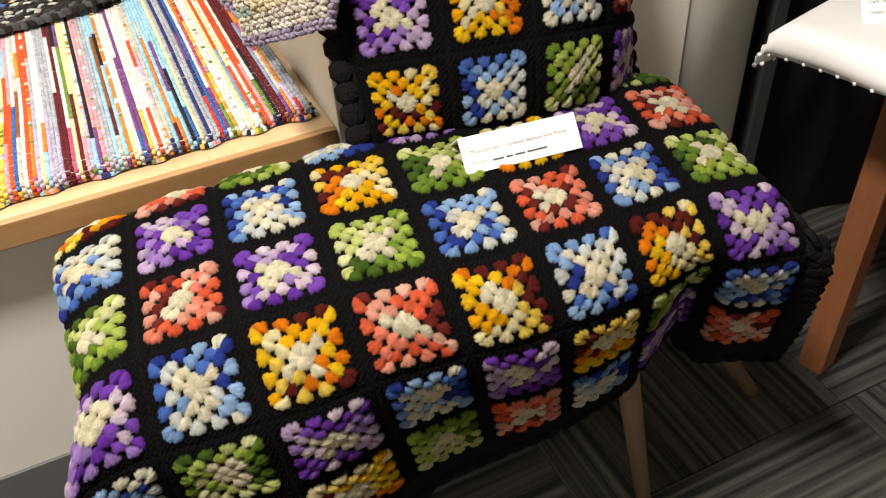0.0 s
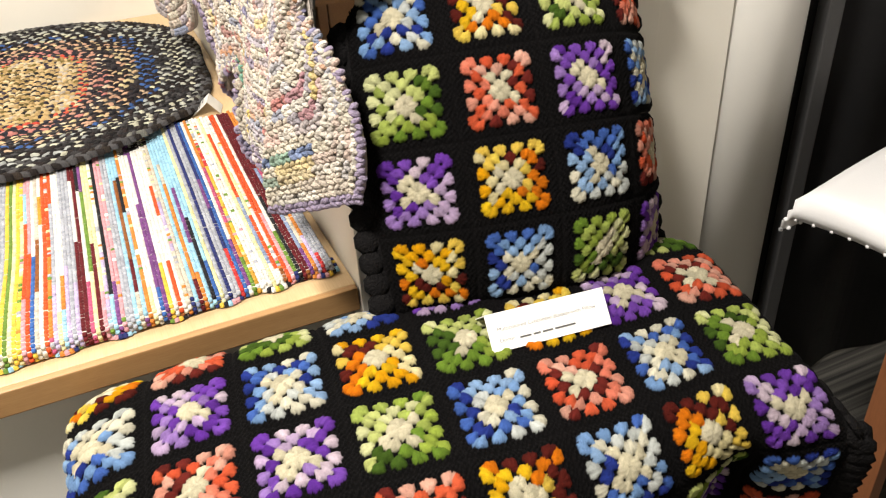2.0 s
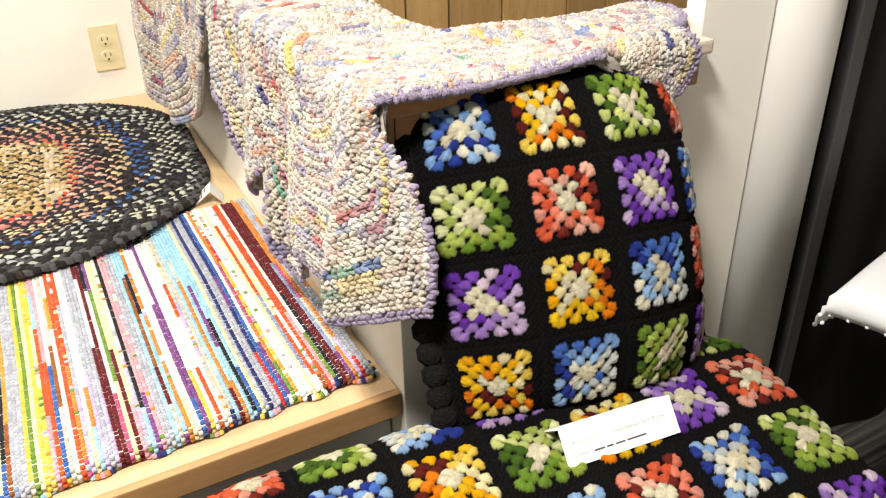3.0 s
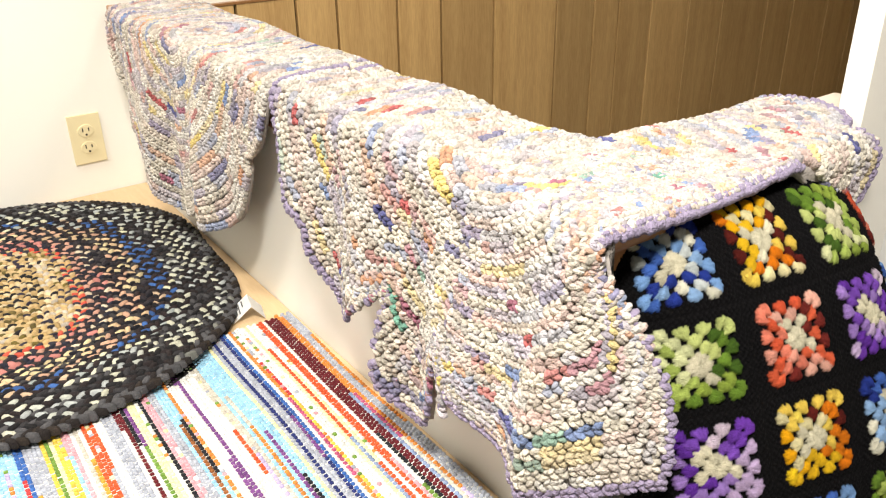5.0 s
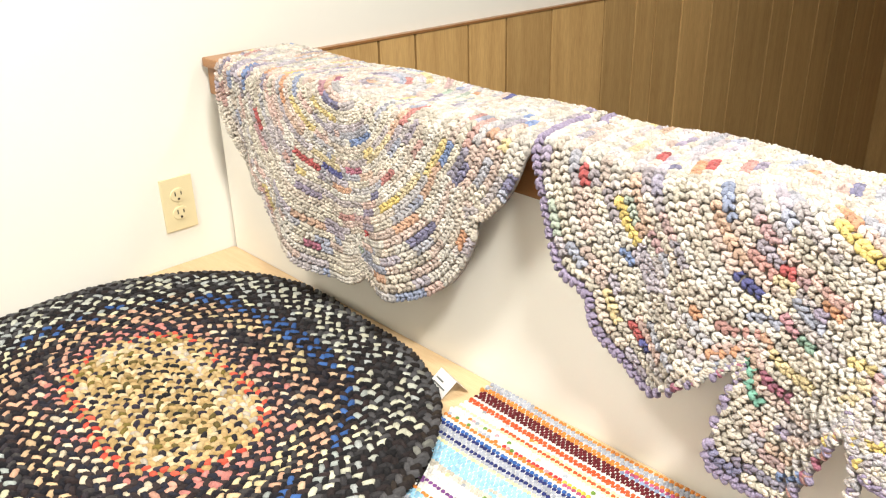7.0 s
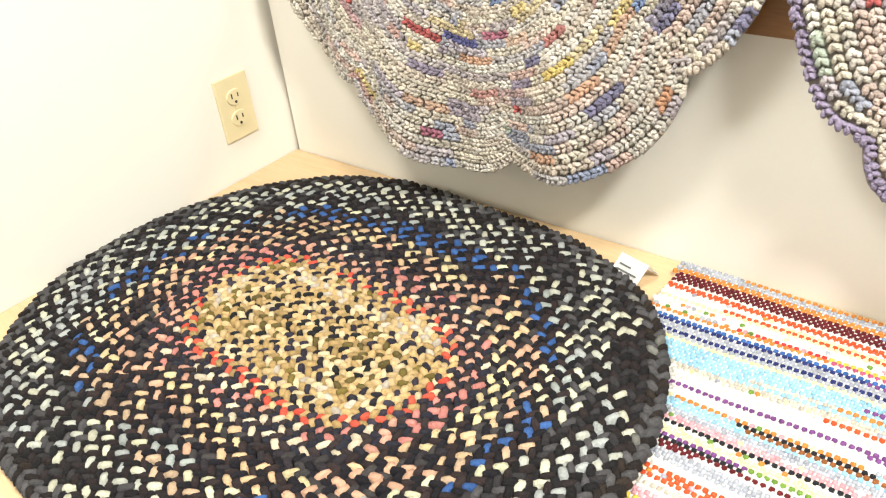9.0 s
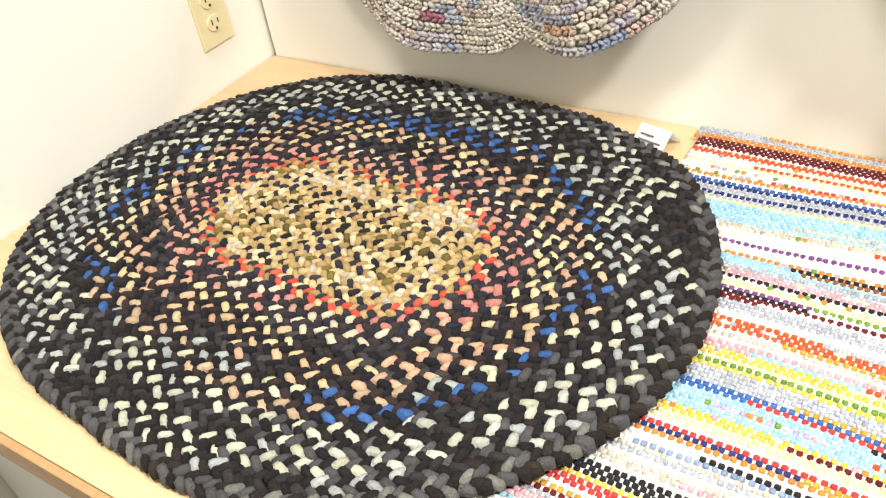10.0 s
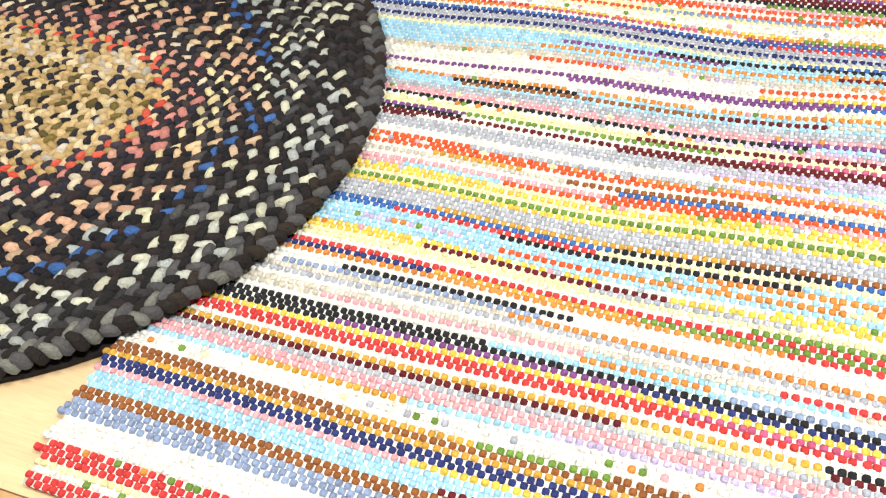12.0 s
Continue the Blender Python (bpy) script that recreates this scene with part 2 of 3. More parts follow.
half = thing("half_wall", label="white painted half wall with a brown wooden cap", category="half wall", kind="structure")
SAG = pose(0, 0, 0, 0, 0.55, 0)
half.matrix_world = SAG
part("wall_face", box(0.002, LX, 0, 0.10, 0, CAP - 0.02, 0.002), M_wall, half)
part("wall_return", box(LX - 0.10, LX - 0.034, 0.101, 0.576, -1.2, CAP - 0.022, 0.002), M_wall, half)
part("return_face", box(LX - 0.033, LX, 0.101, 0.445, 0, CAP - 0.022, 0.001), M_wall, half)
part("cap_board", box(0.002, LX + 0.022, -0.022, 0.118, CAP - 0.019, CAP, 0.004), M_trim, half, "brown stained wooden cap board")
part("cap_board", box(LX - 0.118, LX - 0.032, 0.119, 0.576, CAP - 0.019, CAP, 0.004), M_cap, half, "pale wooden cap board with a worn end")
part("cap_nosing", box(LX - 0.0315, LX + 0.022, 0.119, 0.44, CAP - 0.019, CAP, 0.004), M_cap, half, "worn front edge of the cap")
part("apron_board", box(0.002, LX + 0.012, -0.012, -0.001, CAP - 0.075, CAP - 0.0195, 0.002), M_trim, half, "dark brown apron board under the cap")
part("apron_board", box(LX + 0.001, LX + 0.012, 0.0, 0.43, CAP - 0.060, CAP - 0.0195, 0.002), M_trim, half)

column = thing("wall_end", label="white wall end with a round post beside a black curtain", category="wall", kind="structure")
part("flat_face", box(LX - 0.0305, LX + 0.001, 0.446, 0.575, 0, 2.5, 0.001), M_wall, column)
bm = bmesh.new()
prof = [(LX - 0.03 + 0.07 * math.cos(a), 0.646 + 0.07 * math.sin(a)) for a in np.linspace(0, 2 * math.pi, 49)[:-1]]
low = [bm.verts.new((x, y, 0)) for x, y in prof]
face = bm.faces.new(low)
up = bmesh.ops.extrude_face_region(bm, geom=[face])
bmesh.ops.translate(bm, verts=[v for v in up["geom"] if isinstance(v, bmesh.types.BMVert)], vec=(0, 0, 2.5))
bmesh.ops.recalc_face_normals(bm, faces=bm.faces)
part("round_post", bm, M_gloss, column, "round white post", True)

curtain = thing("black_curtain", label="black cloth curtain hanging to the floor beside the wall end", category="curtain")
sheet(lambda u, v: (LX - 0.02 - 0.012 * math.sin((u - 0.712) * 26) * min(1, (u - 0.712) / 0.3), u, v), np.linspace(0.70, 2.6, 90), np.linspace(2.3, 0.01, 6), -0.006, M_black, "cloth", curtain)
part("frame_strip", box(LX - 0.012, LX + 0.012, 0.745, 0.775, 0, 2.3, 0.003), M_frame, curtain, "dark grey upright strip")

shelf = thing("display_shelf", label="light oak display shelf with a banded edge, built into the corner", category="shelf")
part("shelf_top", box(0.002, LX - 0.012, -0.803, -0.001, HS - 0.034, HS, 0.002), M_oak, shelf, "light oak board with straight grain")
part("edge_strip", box(LX - 0.0115, LX, -0.813, -0.002, HS - 0.036, HS + 0.0005, 0.002), M_oakend, shelf, "oak edging strip")
part("edge_strip", box(0.002, LX - 0.012, -0.813, -0.8035, HS - 0.036, HS + 0.0005, 0.002), M_oakend, shelf, "oak edging strip")
part("support_panel", box(LX - 0.055, LX - 0.04, -0.76, -0.003, 0.0, HS - 0.0345), M_dimwall, shelf, "pale grey painted panel")
part("support_panel", box(0.004, LX - 0.056, -0.76, -0.745, 0.0, HS - 0.0345), M_dimwall, shelf)
part("base_strip", box(LX - 0.0395, LX - 0.034, -0.765, -0.004, 0.001, 0.10, 0.001), M_base, shelf, "grey vinyl base strip")

# wall outlet
outlet = thing("wall_outlet", 0.0, -0.114, 0.682, label="ivory duplex outlet with a plate on the cream wall", category="outlet")
part("plate", box(0.0005, 0.006, -0.035, 0.035, -0.057, 0.057, 0.002), M_plate, outlet)
for dz in (-0.0195, 0.0195):
    bm = bmesh.new()
    bmesh.ops.create_cone(bm, cap_ends=True, segments=24, radius1=0.0172, radius2=0.0165, depth=0.003, matrix=Matrix.Translation((0.0072, 0, dz)) @ Matrix.Rotation(radians(90), 4, "Y") @ Matrix.Diagonal((0.82, 1, 1, 1)))
    face = part("socket", bm, M_plate, outlet)
    for y, hh in ((-0.0065, 0.0045), (0.0065, 0.0038)):
        part("slot", box(0.0084, 0.0092, y - 0.0012, y + 0.0012, dz + 0.003 - hh, dz + 0.003 + hh), M_slot, face)
    part("ground_hole", rod((0.0084, 0, dz - 0.0085), (0.0092, 0, dz - 0.0085), 0.0026, 0.0026), M_slot, face)
part("screw", rod((0.006, 0, 0), (0.0075, 0, 0), 0.003, 0.0025), M_plate, outlet)

# ---- black blanket with granny squares ----
EU, EV = np.array((0.13, 0.9915, 0)), np.array((0.9915, -0.13, 0))
ORIG = np.array((1.722, -0.258, 0.602))
PITCH, ROWP = 0.0985, 0.096


def arc(s, r):
    """How far out and how far down a cloth has gone, s past the start of a round edge of radius r."""
    if s <= 0:
        return s, 0.0
    a = s / r
    if a < math.pi / 2:
        return r * math.sin(a), r * (1 - math.cos(a))
    return r, r + s - r * math.pi / 2


def blanket_surface(u, v):
    hu, du = arc(-0.060 - u, 0.055)
    pu = -0.060 - hu
    if u > 0.60:
        hr, dr = arc(u - 0.60, 0.05)
        pu, du = 0.60 + hr, dr
    hv, dv = arc(v - 0.035, 0.09)
    pv = 0.035 + hv
    hb, db = arc(-v - 0.14, 0.10)
    if v < -0.14:
        pv = -0.14 - hb
    if 0 < u < 0.52:
        pv += 0.025 * math.sin(math.pi * u / 0.52)
    drop = math.hypot(du, dv)
    corner = min(du, dv)
    if corner > 0:
        pu += (-0.40 if u < 0.3 else 0.28) * corner
        pv += 0.40 * corner
    tuck = max(0.0, min(1.0, (u - 0.05) / 0.30))
    pv -= 0.30 * tuck * max(0.0, dv - 0.02)
    pu += 0.16 * min(dv, 0.25) * max(0.0, min(1.0, (u + 0.05) / 0.2))
    fold = math.exp(-((u - 0.515) / 0.035) ** 2) * min(1.0, max(0.0, dv - 0.03) / 0.1)
    pv += -0.050 * fold + 0.010 * math.sin(u * 21 + 0.5) * min(1, dv / 0.15)
    pu += 0.03 * fold
    sag = 0.036 * max(0.0, min(1.0, (0.20 - u) / 0.25)) ** 1.3 + 0.12 * max(-0.1, min(v, 0.1))
    puff = 0.0022 * math.cos(2 * math.pi * u / PITCH) * math.cos(2 * math.pi * v / ROWP)
    back = max(0.0, min(1.0, (0.04 - v) / 0.16)) * max(0.0, min(1.0, (-0.06 - u) / 0.07))
    pu -= 0.02 * back
    drop *= 1 - 0.35 * back
    p = ORIG + EU * pu + EV * pv
    lift = 0.004 * math.sin(7 * u + 3 * v)
    return (p[0], p[1], p[2] - drop - db - sag + puff + lift)


CREAM = (0.72, 0.66, 0.47)
DYES = {
    "blue": [(0.60, 0.64, 0.62), (0.20, 0.36, 0.66), (0.06, 0.14, 0.48), (0.02, 0.04, 0.26), (0.28, 0.45, 0.72), (0.74, 0.71, 0.56)],
    "yellow": [(0.86, 0.40, 0.006), (0.84, 0.50, 0.015), (0.74, 0.19, 0.006), (0.10, 0.012, 0.008), (0.84, 0.58, 0.09), (0.80, 0.70, 0.38)],
    "green": [(0.30, 0.40, 0.06), (0.15, 0.26, 0.03), (0.06, 0.12, 0.015), (0.54, 0.60, 0.20), (0.70, 0.72, 0.38), (0.40, 0.50, 0.11)],
    "coral": [(0.80, 0.22, 0.14), (0.78, 0.33, 0.24), (0.72, 0.12, 0.05), (0.16, 0.02, 0.015), (0.80, 0.42, 0.32), (0.68, 0.10, 0.04)],
    "purple": [(0.20, 0.07, 0.46), (0.12, 0.03, 0.32), (0.34, 0.20, 0.55), (0.54, 0.40, 0.62), (0.16, 0.045, 0.40), (0.64, 0.52, 0.62)],
}


GRID = 78


def granny(fn, u0, v0, dye, parent, rng, half=0.0358, lift=0.002, turn=1, pitch=(0.0985, 0.096)):
    """One granny square: rounds of three-strand clusters round a cream centre, in a black border round."""
    la = np.linspace(-pitch[0] / 2, pitch[0] / 2, GRID)
    lb = np.linspace(-pitch[1] / 2, pitch[1] / 2, GRID)
    A, B = np.meshgrid(la, lb, indexing="ij")
    ph = rng.uniform(0, 6)
    H = 0.0015 * np.sin(A * 1150 + 1.2 * np.sin(B * 400 + ph)) * np.sin(B * 980 + 1.2 * np.sin(A * 330 + ph))
    C = np.empty((GRID, GRID, 3))
    C[:] = (0.0042, 0.0038, 0.0042)
    # crease shade painted into the black yarn: low parts darker than raised ones
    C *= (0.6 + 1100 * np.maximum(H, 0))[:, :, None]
    pal = DYES[dye]
    walk_i = rng.random() * 6
    size = half / 3.75
    for k in range(1, 5):
        r = size * (k - 0.36)
        for side in range(4):
            ca, sa = math.cos(side * math.pi / 2), math.sin(side * math.pi / 2)
            for j in range(k):
                s = ((j + 0.5) / k - 0.5) * 2 * r * 1.10
                walk_i += rng.choice((0.15, 0.5, 0.9))
                base = CREAM if k == 1 or (k == 2 and rng.random() < 0.3) else pal[int(walk_i) % len(pal)]
                base = shade(base, rng.uniform(0.85, 1.1))
                tilt = math.atan2(s, r) * 0.9 + rng.uniform(-0.1, 0.1)
                rise = rng.uniform(0.0034, 0.0050)
                for q in (-1, 0, 1):
                    ang = tilt + q * 0.36 + rng.uniform(-0.06, 0.06)
                    lu = r * (0.95 + 0.07 * (s / r) ** 2) - size * 0.08 + size * 0.10 * (1 - abs(q)) + rng.uniform(-0.04, 0.04) * size
                    lv = s + q * size * 0.31
                    cu, cv = lu * ca - lv * sa, lu * sa + lv * ca
                    da, db = math.cos(ang) * ca - math.sin(ang) * sa, math.cos(ang) * sa + math.sin(ang) * ca
                    x = ((A - cu) * da + (B - cv) * db) / (size * 0.78)
                    y = (-(A - cu) * db + (B - cv) * da) / (size * (0.34 + 0.12 * np.clip(x, -1, 1)))
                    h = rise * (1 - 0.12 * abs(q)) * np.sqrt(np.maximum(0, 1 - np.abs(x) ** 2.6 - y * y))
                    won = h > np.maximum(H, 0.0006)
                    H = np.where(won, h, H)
                    # colour falls with height, which paints the shade between strands
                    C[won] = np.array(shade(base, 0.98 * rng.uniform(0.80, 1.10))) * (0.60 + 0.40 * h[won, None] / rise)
    edge = np.minimum(1, np.minimum(pitch[0] / 2 - abs(A), pitch[1] / 2 - abs(B)) / 0.004)
    H = H * np.clip(edge, 0, 1) - 0.0012 * (1 - np.clip(edge, 0, 1))
    m = 20
    P = np.array([[fn(u0 + a, v0 + b) for b in np.linspace(lb[0], lb[-1], m)] for a in np.linspace(la[0], la[-1], m)])
    at = np.linspace(0, m - 1, GRID)
    i0 = np.minimum(at.astype(int), m - 2)
    w = (at - i0)[:, None, None]
    P = P[i0] * (1 - w) + P[i0 + 1] * w
    P = P[:, i0] * (1 - w[:, 0][None]) + P[:, i0 + 1] * w[:, 0][None]
    N = np.cross(np.gradient(P, axis=0), np.gradient(P, axis=1)) * turn
    N /= np.maximum(np.linalg.norm(N, axis=2, keepdims=True), 1e-9)
    V = P + N * (H + lift)[:, :, None]
    n = np.arange(GRID * GRID).reshape(GRID, GRID)
    quads = np.stack([n[:-1, :-1], n[1:, :-1], n[1:, 1:], n[:-1, 1:]], 2).reshape(-1, 4)
    if turn < 0:
        quads = quads[:, ::-1]
    me = bpy.data.meshes.new("granny_square")
    me.from_pydata(V.reshape(-1, 3).tolist(), [], quads.tolist())
    # dye holds the yarn colour with the crease shade in it
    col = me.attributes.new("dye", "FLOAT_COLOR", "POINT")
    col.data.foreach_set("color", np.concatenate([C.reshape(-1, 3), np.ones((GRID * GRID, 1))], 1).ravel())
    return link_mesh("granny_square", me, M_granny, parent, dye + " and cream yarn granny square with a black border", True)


BLANKET = [
    "yellow coral green blue purple blue yellow green",
    "blue purple blue yellow green yellow purple coral",
    "green coral purple green blue coral blue green",
    "purple blue yellow coral yellow blue yellow purple",
    "blue green purple blue purple yellow green blue",
    "green coral yellow green coral blue purple coral",
]
blanket = thing("crocheted_blanket", label="black crocheted blanket with multicoloured granny squares, draped over a stool", category="blanket")
rng = random.Random(4)
sheet(blanket_surface, np.linspace(-0.158, 0.655, 130), np.linspace(-0.258, 0.378, 110), -0.006, M_blackyarn, "black_ground", blanket, "black crochet yarn ground")
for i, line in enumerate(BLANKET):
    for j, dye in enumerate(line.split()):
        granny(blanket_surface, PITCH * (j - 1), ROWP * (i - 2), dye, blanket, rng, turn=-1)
# black scalloped edging
rows = []
u0, u1, v0, v1 = -0.16, 0.657, -0.26, 0.380
for n in range(34):
    for u, v in ((u0, v0 + (v1 - v0) * n / 33), (u1, v0 + (v1 - v0) * n / 33), (u0 + (u1 - u0) * n / 33, v1)):
        p, a, b, nn = frame_at(blanket_surface, u, v, 0.002, -1)
        rows.append((p - nn * 0.002, a, b, nn, 0.017, 0.016, 0.006, (0.012, 0.011, 0.012)))
stitches("scalloped_edging", rows, M_blackyarn, blanket, "black scalloped crochet edging", "loop")
# stool under the blanket
stool = thing("stool", label="low stool with splayed tan wooden legs under the blanket", category="stool")
q = ORIG + EU * 0.30 + EV * -0.055
bm = box(-0.10, 0.10, -0.26, 0.26, 0.475, 0.535, 0.02)
seat = part("seat", bm, M_black, stool, "dark padded seat")
seat.matrix_basis = pose(q[0], q[1], 0, 0, 0, -7.5)
for a, b in (((1.78, 0.22, 0.48), (1.835, 0.285, 0)), ((1.64, 0.30, 0.48), (1.745, 0.575, 0)), ((1.74, -0.12, 0.48), (1.80, -0.28, 0)), ((1.60, -0.12, 0.48), (1.55, -0.25, 0))):
    part("leg", rod(b, a, 0.012, 0.020), M_tanleg, stool, "tapered tan wooden leg", True)

# ---- pillow ----
ES = np.array((0.17, 0.985, 0.0))
ET = np.array((0.428, -0.074, -0.90))
ET /= np.linalg.norm(ET)
EN = np.cross(ET, ES)
EN = EN if EN[0] > 0 else -EN
PC = np.array((1.592, 0.192, 0.789))
HW_, HH_ = 0.206, 0.198


def pillow_front(s, t):
    a, b = min(1, abs(s) / HW_), min(1, abs(t) / HH_)
    bulge = 0.060 * (1 - a ** 3.2) * (1 - b ** 3.2) - 0.035
    pinch = 1 - 0.05 * (b * b) * a
    lat, back = s, 0.0
    if s > 0.015:
        g = (s - 0.015) / 0.21
        lat, back = 0.015 + 0.21 * math.sin(g), 0.21 * (1 - math.cos(g))
    p = PC + ES * lat * pinch + ET * t * (1 - 0.04 * a * a * b) + EN * (bulge - back + 0.003 * math.sin(18 * s + 9 * t))
    return tuple(p)


def pillow_back(s, t):
    a, b = min(1, abs(s) / HW_), min(1, abs(t) / HH_)
    p = np.array(pillow_front(s, t)) - EN * (0.008 + 0.085 * (1 - a ** 3) * (1 - b ** 3))
    return tuple(p)


pillow = thing("crocheted_pillow", label="black crocheted pillow with multicoloured granny squares leaning on the half wall", category="pillow")
sheet(lambda s, t: pillow_front(-s, t), np.linspace(-HW_, HW_, 60), np.linspace(-HH_, HH_, 60), 0.008, M_blackyarn, "front_cover", pillow, "black crochet yarn ground")
sheet(pillow_back, np.linspace(-HW_, HW_, 24), np.linspace(-HH_, HH_, 24), 0.008, M_blackyarn, "back_cover", pillow)
PILLOW = ["blue yellow green coral", "green coral purple blue", "purple yellow blue coral", "yellow blue green purple"]


def pillow_up(u, v):
    return pillow_front(u, -v)


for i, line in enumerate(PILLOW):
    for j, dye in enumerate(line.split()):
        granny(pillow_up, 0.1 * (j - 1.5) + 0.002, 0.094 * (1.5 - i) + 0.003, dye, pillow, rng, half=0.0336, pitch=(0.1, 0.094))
rows = []
for n in range(60):
    a = n / 60 * 4
    k, f = int(a), (a % 1) * 2 - 1
    s_, t_ = ((f, -1), (1, f), (-f, 1), (-1, -f))[k]
    p = np.array(pillow_front(s_ * HW_, t_ * HH_))
    out = p - np.array(pillow_front(s_ * HW_ * (0.93 if abs(s_) == 1 else 1), t_ * HH_ * (0.93 if abs(t_) == 1 else 1)))
    out = out - EN * out.dot(EN) * 0.7
    out /= np.linalg.norm(out)
    w = rng.uniform(0.85, 1.15)
    for turn in (1, -1):
        rows.append((p + out * 0.006 * w, out, np.cross(EN, out) * turn, EN * turn, 0.017 * w, 0.0165, 0.007, (0.012, 0.011, 0.012)))
stitches("scalloped_edging", rows, M_blackyarn, pillow, "black scalloped crochet edging", "loop")

# ---- crocheted rugs over the half wall ----
SPECKS = [((0.78, 0.71, 0.58), 24), ((0.80, 0.76, 0.69), 20), ((0.70, 0.60, 0.50), 14), ((0.52, 0.47, 0.55), 11), ((0.40, 0.43, 0.55), 11), ((0.74, 0.52, 0.46), 11),
          ((0.50, 0.04, 0.05), 3.2), ((0.82, 0.62, 0.16), 4.2), ((0.10, 0.36, 0.26), 1.8), ((0.025, 0.04, 0.28), 3.0), ((0.68, 0.32, 0.16), 5), ((0.16, 0.26, 0.52), 5), ((0.40, 0.09, 0.18), 2.4), ((0.32, 0.27, 0.40), 7)]


def pick_speck(rng):
    c = rng.choices([s[0] for s in SPECKS], [s[1] for s in SPECKS])[0]
    k = rng.choice((0.15, 0.35, 0.5, 0.62))
    return tuple(x * (1 - k) + y * k for x, y in zip(c, (0.68, 0.61, 0.53)))


def over_edge(d, r=0.022):
    """Sideways and downward way of a cloth d past an edge."""
    if d <= 0:
        return d, 0.0
    a = d / r
    if a < 1.35:
        return r * math.sin(a), r * (1 - math.cos(a))
    e = d - 1.35 * r
    return r * math.sin(1.35) + e * 0.03, r * (1 - math.cos(1.35)) + e * 0.999


TOPZ = CAP + 0.010


def rug_a_surface(u, w):
    """u along the wall, w outward over the front edge (minus: over the back)."""
    hang, down = over_edge(w - 0.0)
    y = -0.024 - hang
    if w <= 0:
        y = -0.024 - w
    if w < -0.142:
        h2, d2 = over_edge(-w - 0.142)
        y, down = 0.118 + h2, d2
    k = min(1.0, down / 0.18) if w > 0 else 0.0
    y -= k * (0.012 + 0.014 * math.sin(u * 21 + 1.0)) - 0.006 * k * math.sin(u * 47)
    z = TOPZ - down + 0.003 * math.sin(u * 19 + w * 9)
    return (u, y, z)


def rug_b_surface(X, Y):
    """A flat rug laid over the corner of the half wall."""
    a, b = X - (LX + 0.022), -0.024 - Y
    inner = min((LX - 0.118) - X, Y - 0.118)
    x, y, down = X, Y, 0.0
    if b > 0:
        d = math.hypot(max(a, 0.0), b)
        h_, down = over_edge(d)
        k = min(1.0, down / 0.2)
        side = max(a, 0.0) / d
        near = max(0.0, min(1.0, 1 - (LX - X) / 0.12))
        x = min(X, LX + 0.022) + (h_ + 0.95 * max(0.0, down - 0.03)) * side
        y = -0.024 - (h_ + 0.05 * down * side + k * (0.012 + 0.016 * math.sin(min(X, LX + 0.022) * 34 + 0.4)) + 0.03 * near * k) * (b / d) + 0.75 * side * max(0.0, down - 0.02)
    elif a > 0:
        h_, down = over_edge(a)
        x = LX + 0.022 + h_
    if inner > 0:
        h_, down = over_edge(inner)
        if (LX - 0.118) - X < Y - 0.118:
            x = LX - 0.118 - h_
        else:
            y = 0.118 + h_
    return (x, y, TOPZ + 0.003 - down + 0.004 * math.sin(X * 23 + Y * 17))


def crochet_rug(name, label, fn, cx, cy, radius, edge, seed, ring=0.0125, turn=1, run=8):
    """A round rug of crochet rows; radius(angle) gives its scalloped outline."""
    rug = thing(name, label=label, category="rug", group="crocheted rugs on the half wall")
    rug.matrix_world = SAG
    rng = random.Random(seed)
    R = 0.40
    nr = int(R / ring)
    rows = []
    col = pick_speck(rng)
    left = 0
    for i in range(nr):
        f = (i + 0.6) / nr
        count = max(6, int(2 * math.pi * f * R / 0.0077))
        for j in range(count):
            th = 2 * math.pi * (j + rng.uniform(-0.12, 0.12)) / count
            r = radius(th, f)
            if left <= 0:
                col = pick_speck(rng)
                light = sum(col) > 1.45
                left = rng.randint(2, run) if light else rng.randint(2, max(3, run - 3))
            left -= 1
            c = edge if (f > 0.965 and edge) else shade(col, rng.uniform(0.60, 0.98))
            px, py = cx + r * math.cos(th), cy + r * math.sin(th)
            tx, ty = -math.sin(th), math.cos(th)
            p = np.array(fn(px, py))
            a = np.array(fn(px + tx * 0.003, py + ty * 0.003)) - p
            a /= max(np.linalg.norm(a), 1e-9)
            o = np.array(fn(px + math.cos(th) * 0.003, py + math.sin(th) * 0.003)) - p
            n = np.cross(o, a) * turn
            n /= max(np.linalg.norm(n), 1e-9)
            o = np.cross(a, n)
            for s in (-1, 1):
                al = a * (0.80 + rng.uniform(-0.15, 0.15)) + o * (0.60 + rng.uniform(-0.2, 0.2)) * s
                al /= np.linalg.norm(al)
                g_ = rng.uniform(0.75, 1.2)
                rows.append((p + o * s * ring * 0.26 + a * rng.uniform(-0.002, 0.002) + n * 0.002, al, np.cross(n, al), n, 0.0066 * g_, 0.0037 * g_, 0.0054 * rng.uniform(0.8, 1.2), shade(c, rng.uniform(0.9, 1.1))))
    tagged(stitches("crochet_work", rows, M_yarn, rug, "multicoloured crochet stitches", "loop"), kind="stuff")
    ths, fs = np.linspace(0, 2 * math.pi, 150), np.linspace(0.01, 1.0, 46)
    # darkened sheet that reads as shade between the stitches
    sheet(lambda th, f: fn(cx + radius(th, f) * math.cos(th), cy + radius(th, f) * math.sin(th)), ths, fs, -0.007 * turn, M_crochetgap, "shade_backing", rug)
    return rug


def radius_a(th, f):
    lobe = abs(math.sin(3.75 * (th - 1.379))) ** 0.6
    return f * (0.355 + 0.042 * lobe * f ** 3)


